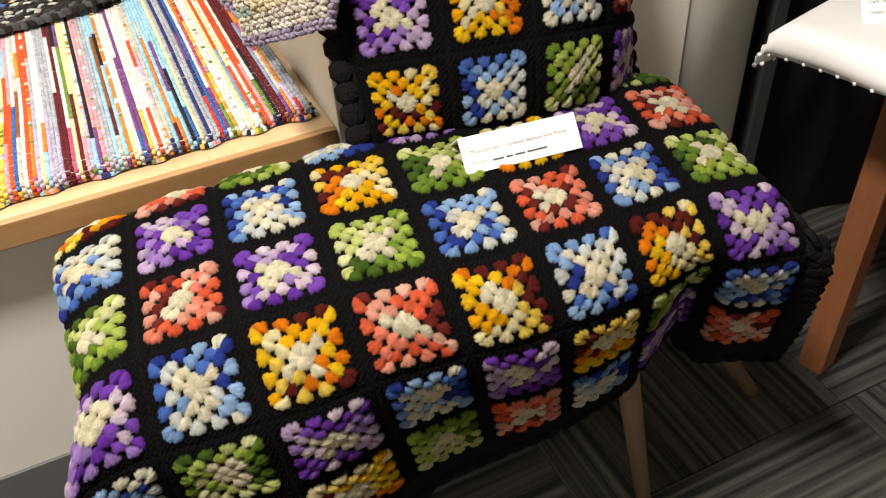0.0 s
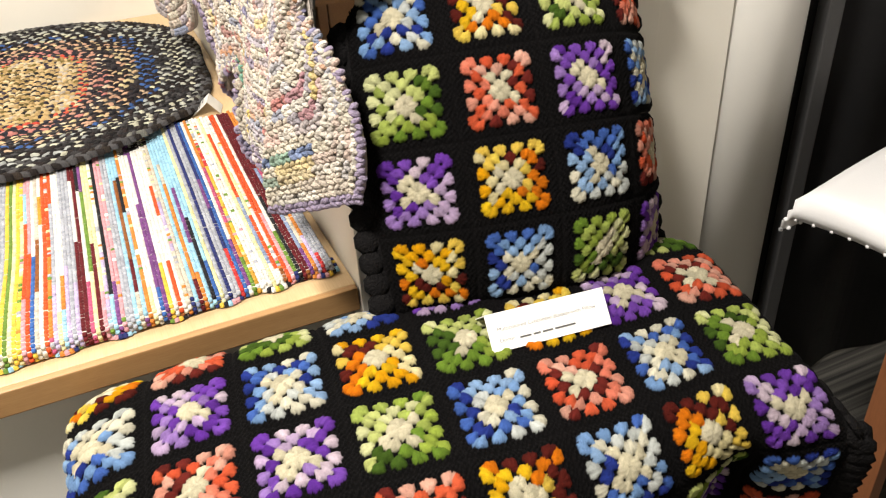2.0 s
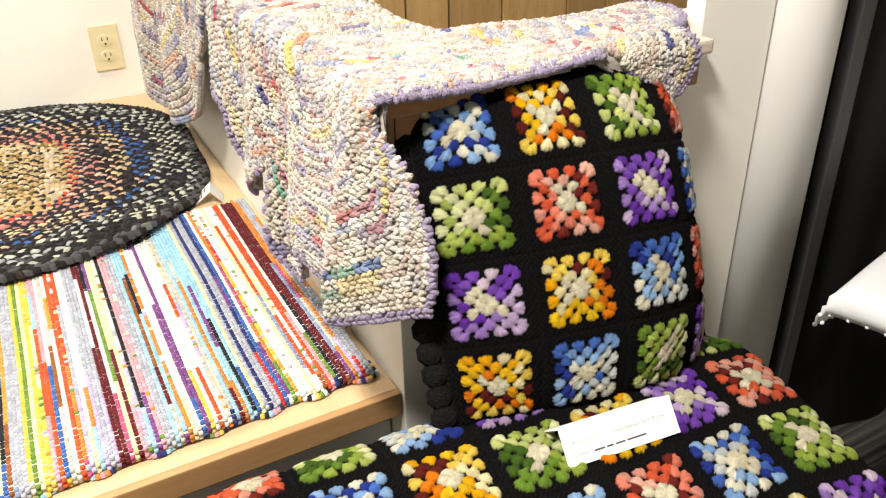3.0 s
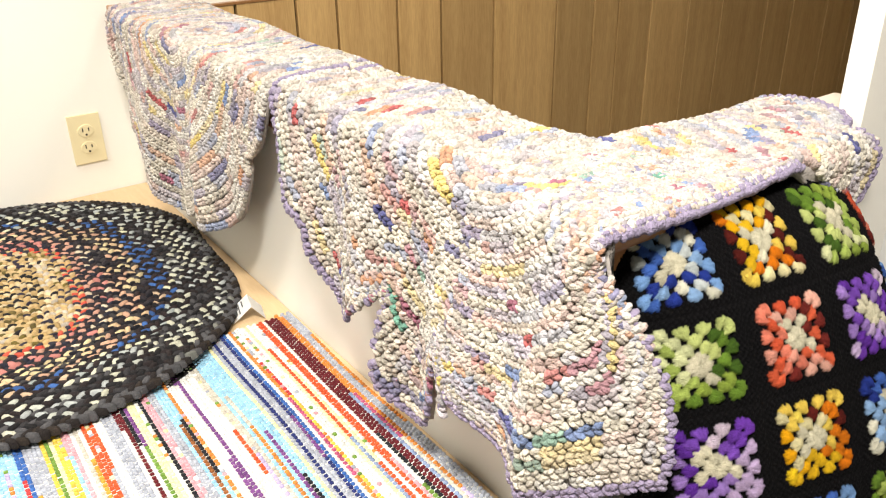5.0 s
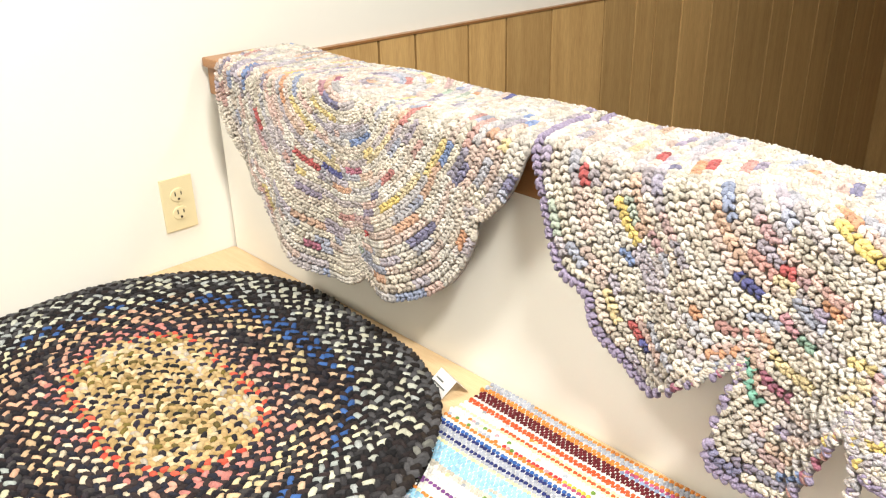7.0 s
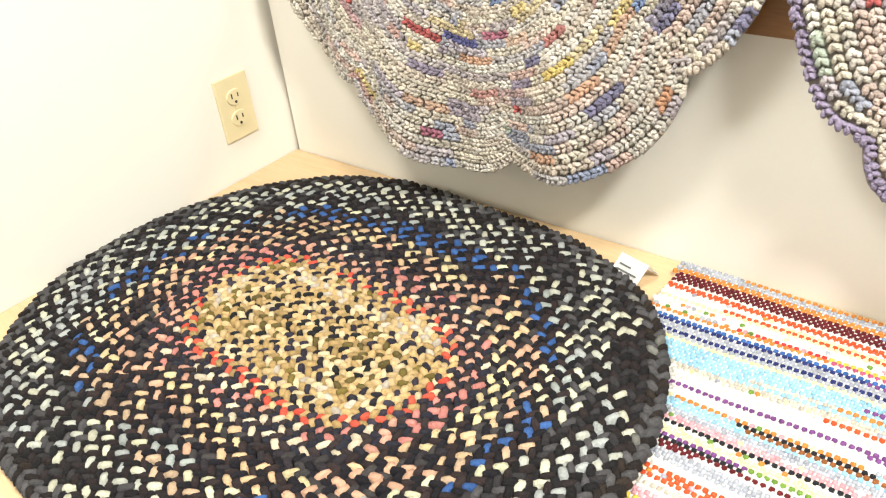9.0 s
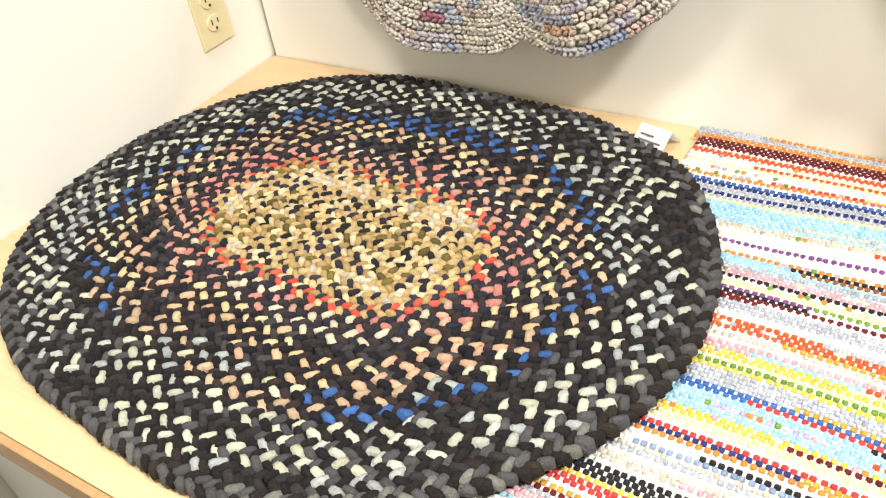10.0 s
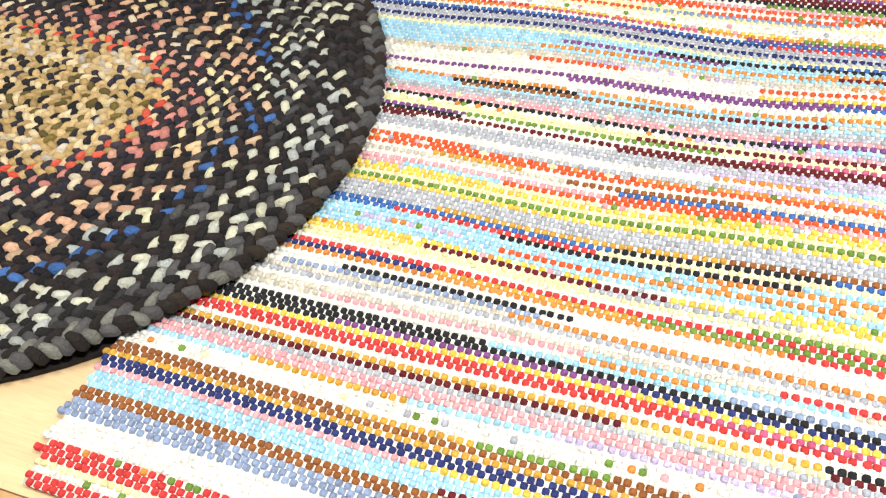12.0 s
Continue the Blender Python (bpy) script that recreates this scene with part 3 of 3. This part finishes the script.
def radius_b(th, f):
    """Scalloped outline with deep notches along the front and one wide flap at the wall corner."""
    d = (math.degrees(th) + 180) % 360 - 180
    if d < -36:
        lobe = 1.05 - 0.34 * math.exp(-((d + 116.6) / 4.0) ** 2) - 0.40 * math.exp(-((d + 93.7) / 4.0) ** 2) - 0.05 * math.exp(-((d + 141) / 4) ** 2)
        if d > -90:
            t = max(0.0, min(1.0, (-36 - d) / 14)) ** 0.5
            return f * (0.21 + 0.185 * t) * (1 - 0.12 * f ** 4 * max(0.0, (d + 90 - 20) / -20 if d < -70 else 0.0))
    elif -36 <= d < 48:
        return min(0.36, 0.158 / max(0.3, math.cos(math.radians(d)))) * f
    else:
        lobe = 0.92 + 0.12 * abs(math.sin(math.radians((d + 93.7) * 180 / 23.0))) ** 0.6
    base = 0.445
    toward = math.cos(th - 0.9)
    if toward > 0:
        base -= 0.10 * toward
    return base * f * (1 + (lobe - 1) * f ** 4)


crochet_rug("crocheted_rug", "pale multicoloured round crocheted rug hung over the half wall", rug_a_surface, 0.48, -0.05, radius_a, None, 11, 0.0118, -1, 12)
crochet_rug("crocheted_rug", "large pale scalloped crocheted rug draped over the wall corner", rug_b_surface, 1.33, 0.08, radius_b, (0.30, 0.25, 0.36), 23, 0.0108, 1, 8)

# ---- oval braided rug ----
braid = thing("braided_rug", 0.455, -0.392, HS, -5, label="oval charcoal braided rug with a tan centre and red ring", category="rug")
rng = random.Random(8)
TAN = [(0.56, 0.41, 0.21), (0.62, 0.50, 0.31), (0.50, 0.35, 0.16), (0.38, 0.26, 0.11)]
ZONES = [  # up to radius, three strands
    (0.058, [TAN, TAN, [(0.02, 0.018, 0.02), (0.015, 0.015, 0.015), (0.12, 0.09, 0.03), (0.03, 0.025, 0.04)]]),
    (0.108, [TAN, TAN, [(0.02, 0.018, 0.025), (0.16, 0.12, 0.03), (0.04, 0.035, 0.05), (0.50, 0.44, 0.36)]]),
    (0.130, [TAN, [(0.62, 0.08, 0.05), (0.60, 0.10, 0.06), (0.55, 0.36, 0.16)], [(0.035, 0.03, 0.04), (0.04, 0.035, 0.05)]]),
    (0.155, [[(0.02, 0.02, 0.03)], [(0.035, 0.025, 0.025)], [(0.55, 0.22, 0.19), (0.62, 0.52, 0.38), (0.55, 0.30, 0.22)]]),
    (0.235, [[(0.011, 0.010, 0.014)], [(0.030, 0.020, 0.020), (0.05, 0.045, 0.045)], [(0.60, 0.42, 0.25), (0.60, 0.49, 0.28), (0.56, 0.34, 0.23), (0.03, 0.025, 0.03)]]),
    (0.270, [[(0.011, 0.010, 0.013)], [(0.030, 0.020, 0.020)], [(0.04, 0.10, 0.28), (0.60, 0.58, 0.40), (0.50, 0.36, 0.24), (0.35, 0.38, 0.36), (0.05, 0.12, 0.33)]]),
    (0.352, [[(0.012, 0.011, 0.012)], [(0.070, 0.067, 0.070), (0.022, 0.016, 0.016)], [(0.46, 0.47, 0.41), (0.38, 0.40, 0.39), (0.52, 0.51, 0.40), (0.03, 0.028, 0.03)]]),
    (0.400, [[(0.018, 0.014, 0.013)], [(0.080, 0.077, 0.080)], [(0.075, 0.073, 0.076), (0.030, 0.022, 0.017), (0.17, 0.17, 0.15)]]),
]
CORE, RW = 0.090, 0.0206


def oval(r, s):
    """Point and heading at length s round the oval of radius r."""
    straight = 2 * CORE
    total = 2 * straight + 2 * math.pi * r
    s %= total
    if s < straight:
        return (-CORE + s, -r), (1, 0)
    s -= straight
    if s < math.pi * r:
        a = s / r
        return (CORE + r * math.sin(a), -r * math.cos(a)), (math.cos(a), math.sin(a))
    s -= math.pi * r
    if s < straight:
        return (CORE - s, r), (-1, 0)
    a = (s - straight) / r
    return (-CORE - r * math.sin(a), r * math.cos(a)), (-math.cos(a), -math.sin(a))


rows = []
for i in range(18):
    r = RW * (i + 0.45)
    total = 4 * CORE + 2 * math.pi * r
    strands = next(z[1] for z in ZONES if r < z[0])
    step = 0.0122 if i > 6 else 0.0098
    count = int(total / step / 3) * 3 + (1 if i % 2 else 2)
    strand_col = [rng.choice(s) for s in strands]
    for j in range(count):
        for side in (-1, 1):
            (x, y), (tx, ty) = oval(r, total * (j + (0.5 if side > 0 else 0) + rng.uniform(-0.16, 0.16)) / count)
            nx, ny = ty, -tx
            wob = 0.0025 * math.sin(5 * math.atan2(y, x) + i * 0.15)
            which = (j * 2 + (1 if side > 0 else 0)) % 3
            if rng.random() < (0.6 if i < 6 else 0.42):
                strand_col[which] = rng.choice(strands[which])
            c = shade(strand_col[which], rng.uniform(0.8, 1.15))
            t_ = max(0.0, min(1.0, (x + nx * side * RW * 0.25 - 0.24) / 0.11))
            lift = 0.016 * t_ * t_ * (3 - 2 * t_)
            ang = side * 0.62 + rng.uniform(-0.22, 0.22)
            al = (tx * math.cos(ang) + nx * math.sin(ang), ty * math.cos(ang) + ny * math.sin(ang), 0)
            ac = (-al[1], al[0], 0)
            off = side * RW * 0.25 + wob
            rows.append(((x + nx * off, y + ny * off, 0.0075 + lift + 0.001 * rng.random()), al, ac, (rng.uniform(-0.12, 0.12), rng.uniform(-0.12, 0.12), 1), step * rng.uniform(0.76, 0.95), RW * (0.27 if i > 5 else 0.25) * rng.uniform(0.85, 1.12), 0.0078 * rng.uniform(0.8, 1.25), c))
tagged(stitches("braided_strip", rows, M_rag, braid, "braided cloth strips", "pad"), kind="stuff")
# near-black sheet that paints the shade in the gaps between braids
bm = bmesh.new()
pts = [oval(RW * 17.8, (4 * CORE + 2 * math.pi * RW * 17.8) * n / 90)[0] for n in range(90)]
f = bm.faces.new([bm.verts.new((x, y, 0.001)) for x, y in pts])
up = bmesh.ops.extrude_face_region(bm, geom=[f])
bmesh.ops.translate(bm, verts=[v for v in up["geom"] if isinstance(v, bmesh.types.BMVert)], vec=(0, 0, 0.006))
bmesh.ops.recalc_face_normals(bm, faces=bm.faces)
part("ground", bm, M_darkbase, braid, "dark ground painting the shade between the braids")

# ---- striped rag rug ----
rag = thing("rag_rug", label="woven rag rug with bright multicoloured stripes, folded over at one end", category="rug")
rng = random.Random(15)
INK = {
    "w": (0.84, 0.82, 0.76), "y": (0.80, 0.55, 0.08), "ly": (0.82, 0.76, 0.42), "b": (0.35, 0.62, 0.80), "r": (0.62, 0.05, 0.05), "k": (0.02, 0.02, 0.024), "o": (0.66, 0.24, 0.05),
    "m": (0.13, 0.015, 0.02), "n": (0.03, 0.04, 0.16), "p": (0.72, 0.36, 0.40), "g": (0.16, 0.28, 0.05), "v": (0.20, 0.07, 0.24), "s": (0.42, 0.44, 0.50), "bl": (0.05, 0.14, 0.42), "t": (0.60, 0.55, 0.46), "l": (0.52, 0.44, 0.66), "dr": (0.50, 0.10, 0.20), "or": (0.74, 0.10, 0.03), "br": (0.28, 0.10, 0.03), "yo": (0.62, 0.34, 0.05), "sb": (0.26, 0.33, 0.50),
}
ORDER = ("s s o o m m m w or or w w ly w w w o w bl n s n s ly b b b b b t t w w w v v w o b b b s p p k w ly ly k m m s s w w or or w t w p p y ly g y s s s bl bl b b b b y y ly "
         "w r n o w w t s w t w k k k y r w yo m s p b w w w br yo n n p b b br br sb sb w w w w r r ly w r r").split()
XL, XR, YB = 0.795, 1.395, -0.012
RP, CP = 0.0053, 0.0076


def rag_surface(x, y):
    """Height of the rug: two layers near the fold, and slack ripples."""
    k = max(0.0, min(1.0, (x - 1.12) / 0.25))
    ripple = 0.0035 * math.sin(x * 17 + y * 5) * math.sin(y * 13 + 1) + 0.0025 * math.sin(y * 31 + x * 6)
    return HS + 0.0095 + 0.012 * k * k * (0.6 + 0.4 * math.sin(y * 15)) + ripple


def rag_point(x, y):
    skew = -0.012 * (x - XL)
    if x <= XR:
        return (x + 0.022 * max(0.0, -y - 0.05) * max(0.0, (x - XL) / (XR - XL)), y + skew, rag_surface(x, y))
    top = rag_surface(XR, y)
    h = (top - HS - 0.001) / 2
    a = min((x - XR) / max(h, 0.004), math.pi * 0.95)
    return (XR + 0.022 * max(0.0, -y - 0.05) + max(h, 0.004) * math.sin(a), y + skew, top - h * (1 - math.cos(a)))


nrow = int(0.787 / RP)
ncol = int((XR + 0.03 - XL) / CP)
rows = []
for j in range(nrow):
    y = YB - RP * (j + 0.5)
    name = ORDER[int(j * len(ORDER) / nrow)]
    col = INK[name]
    alt = INK[rng.choice(list(INK))]
    change = rng.randint(10, ncol + 40)
    mixed = rng.random() < 0.15
    start = rng.choice((-1, 0, 0, 0))
    for i in range(start, ncol):
        if i == change:
            col = alt
            change += rng.randint(12, 40)
            alt = INK[rng.choice(list(INK))] if rng.random() < 0.5 else INK[name]
        c = INK[rng.choice(("w", "g", "ly", "s", "p", "o"))] if mixed and rng.random() < 0.25 else col
        c = shade(c, rng.uniform(0.82, 1.12))
        x = XL + CP * (i + 0.5 + (0.5 if j % 2 else 0)) + rng.uniform(-0.0008, 0.0008)
        p, a, b, n = frame_at(rag_point, x, y)
        rows.append((p - n * 0.001, a, b, n, CP * 0.43, RP * 0.62, 0.0036 * rng.uniform(0.85, 1.2), c))
tagged(stitches("woven_weft", rows, M_rag, rag, "bright woven rag strips", "pad"), kind="stuff")
sheet(rag_point, np.linspace(XL + 0.002, XR + 0.028, 70), np.linspace(YB - 0.001, YB - RP * nrow, 70), -0.004, M_rugbase, "warp_ground", rag, "white cotton warp")
# folded-under layer at the end
rows = []
for j in range(nrow):
    for i in range(4):
        c = INK[rng.choice(("w", "b", "k", "o", "y", "n", "p", "g"))]
        rows.append(((XR + 0.005 + 0.022 * max(0.0, RP * j - 0.05) - 0.008 * i + 0.006 * math.sin(j * 0.5), YB - RP * (j + 0.5), HS + 0.004), (1, 0, 0), (0, 1, 0), (0, 0, 1), 0.0046, 0.0036, 0.004, c))
tagged(stitches("folded_layer", rows, M_rag, rag, "folded-under end of the rug", "pad"), kind="stuff")

# ---- cards ----
card = thing("exhibit_card", label="white printed exhibit card standing on the blanket", category="card")
ca, cb = Vector((1.695, 0.064, 0.648)), Vector((1.710, 0.200, 0.648))
ex = (cb - ca).normalized()
dn = Vector((0.62, -0.05, -0.70))
dn = (dn - ex * dn.dot(ex)).normalized()
nz = ex.cross(-dn).normalized()
card.matrix_world = Matrix.Translation(ca) @ Matrix((ex, -dn, nz)).transposed().to_4x4()
bm = box(0, 0.138, -0.041, 0, -0.0008, 0, 0)
part("card_sheet", bm, M_white, card)
part("back_fold", box(0, 0.138, -0.0008, 0, -0.04, -0.0009), M_white, card)
writing("Multicolored Crocheted Blanket with Pillow", 0.0064, pose(0.010, -0.0200, 0.0004), card)
writing("Donor:", 0.0064, pose(0.010, -0.0320, 0.0004), card)
bars(0.033, -0.0320, (0.013, 0.008, 0.012, 0.024), 0.0020, 0.0025, card, 0.0002)

tag = thing("paper_tag", 0.745, -0.062, HS, -15, label="small folded white paper tag on the oak shelf", category="tag")
bm = bmesh.new()
vs = [bm.verts.new(v) for v in ((-0.024, -0.032, 0.001), (0.024, -0.032, 0.001), (0.024, 0.0, 0.028), (-0.024, 0.0, 0.028), (0.024, 0.022, 0.001), (-0.024, 0.022, 0.001))]
bm.faces.new((vs[0], vs[1], vs[2], vs[3]))
bm.faces.new((vs[3], vs[2], vs[4], vs[5]))
bmesh.ops.solidify(bm, geom=bm.faces, thickness=0.0008)
part("folded_sheet", bm, M_white, tag)
for row, w in ((0.010, 0.026), (0.018, 0.034), (0.026, 0.020)):
    part("text_bar", box(-0.017, -0.017 + w, row, row + 0.0025, 0.0012, 0.0016), M_ink, tag).matrix_basis = pose(0, -0.032, 0.001, 40, 0, 0)

# ---- side table with a white cloth ----
TABLE_AT = pose(1.690, 0.570, 0, 0, 0, 13)
table = thing("side_table", label="small dark table with red-brown square legs", category="table")
table.matrix_world = TABLE_AT
TX, TY, TZ = 0.0, 0.0, 0.64
part("tabletop", box(TX - 0.02, TX + 0.75, TY + 0.02, TY + 0.80, TZ - 0.03, TZ - 0.004, 0.003), M_legwood, table)
for x, y in ((TX + 0.09, TY + 0.13), (TX + 0.68, TY + 0.13), (TX + 0.03, TY + 0.72), (TX + 0.68, TY + 0.72)):
    part("leg", box(x - 0.022, x + 0.022, y - 0.022, y + 0.022, 0, TZ - 0.031, 0.003), M_legwood, table, "square red-brown wooden leg")
cloth = thing("white_tablecloth", label="white cotton cloth with a beaded edge laid over the side table", category="tablecloth")
cloth.matrix_world = TABLE_AT


def cloth_surface(u, v):
    a, b = -u, -v
    hu, du = over_edge(a, 0.015) if a > 0 else (a, 0)
    hv, dv = over_edge(b, 0.015) if b > 0 else (b, 0)
    k = min(du, dv)
    d = max(du, dv)
    return (TX - 0.03 - hu - 0.2 * k, TY - 0.0 - hv - 0.3 * k + 0.008 * math.sin(u * 30) * min(1, dv * 12), TZ + 0.002 - d + 0.003 * math.sin(u * 9 + v * 13))


sheet(cloth_surface, np.linspace(0.78, -0.06, 64), np.linspace(-0.045, 0.80, 64), 0.002, M_cotton, "cloth", cloth)
bm = bmesh.new()
bmesh.ops.create_icosphere(bm, subdivisions=1, radius=0.0036)
bead = bpy.data.meshes.new("edge_bead")
bm.to_mesh(bead)
bm.free()
for n in range(34):
    for u, v in ((-0.06 + 0.024 * n, -0.045), (-0.06, -0.045 + 0.024 * n)):
        link_mesh("edge_bead", bead, M_cotton, cloth, smooth=True).matrix_basis = Matrix.Translation(cloth_surface(u, v))
card = thing("exhibit_card", TX + 0.16, TY + 0.15, TZ + 0.006, 12, label="white printed exhibit card on the white cloth", category="card")
card.matrix_world = TABLE_AT @ pose(0.035, 0.055, TZ + 0.007, 50, 0, 55)
part("card_sheet", box(0, 0.13, 0, 0.05, -0.0008, 0), M_white, card)
writing("Card Table", 0.0064, pose(0.010, 0.026, 0.0004), card)
writing("Donor:", 0.0064, pose(0.010, 0.012, 0.0004), card)
bars(0.033, 0.012, (0.010, 0.010, 0.022), 0.0042, 0.0025, card, 0.0002)

# ---- wall boards and carpet tiles ----
wains = thing("wainscot", label="brown walnut board panelling behind the half wall", category="panelling", kind="structure")
edges = (0.104, 0.27, 0.427, 0.542, 0.725, 0.87, 1.06, 1.31, 1.475, 1.59, 1.75, 1.95, 2.14, 2.42, 2.60, 2.85, 3.05, 3.28, 3.5, 3.77)
TOPW = CAP - 0.03
for y0, y1 in zip(edges, edges[1:]):
    part("board", box(0.002, 0.016, y0 + 0.0035, y1 - 0.0035, -1.2, TOPW, 0.002), M_panel, wains)
part("backing_board", box(0.0005, 0.002, 0.104, 3.77, -1.2, TOPW - 0.004), M_darkbase, wains)
part("top_strip", box(0.0005, 0.018, 0.122, 3.77, TOPW + 0.0005, TOPW + 0.007, 0.001), M_trim, wains)

TILE = 0.5
me = bpy.data.meshes.new("carpet_tile")
bm = box(-TILE / 2 + 0.001, TILE / 2 - 0.001, -TILE / 2 + 0.001, TILE / 2 - 0.001, -0.006, 0.0, 0.001)
bm.to_mesh(me)
bm.free()
X0, Y0 = 1.833, 0.692
for i in range(-4, 6):
    for j in range(-7, 6):
        x, y = X0 + TILE * (i + 0.5), Y0 + TILE * (j + 0.5)
        if x - TILE / 2 < -0.3 or x + TILE / 2 > 4.3 or y < -2.7 or y > 3.3 or (x < 1.34 and y > 0.1):
            continue
        ob = link_mesh("carpet_tile", me, M_carpet, part_floor)
        ob.matrix_basis = pose(x, y, 0, 0, 0, 90 if (i + j) % 2 else 0)
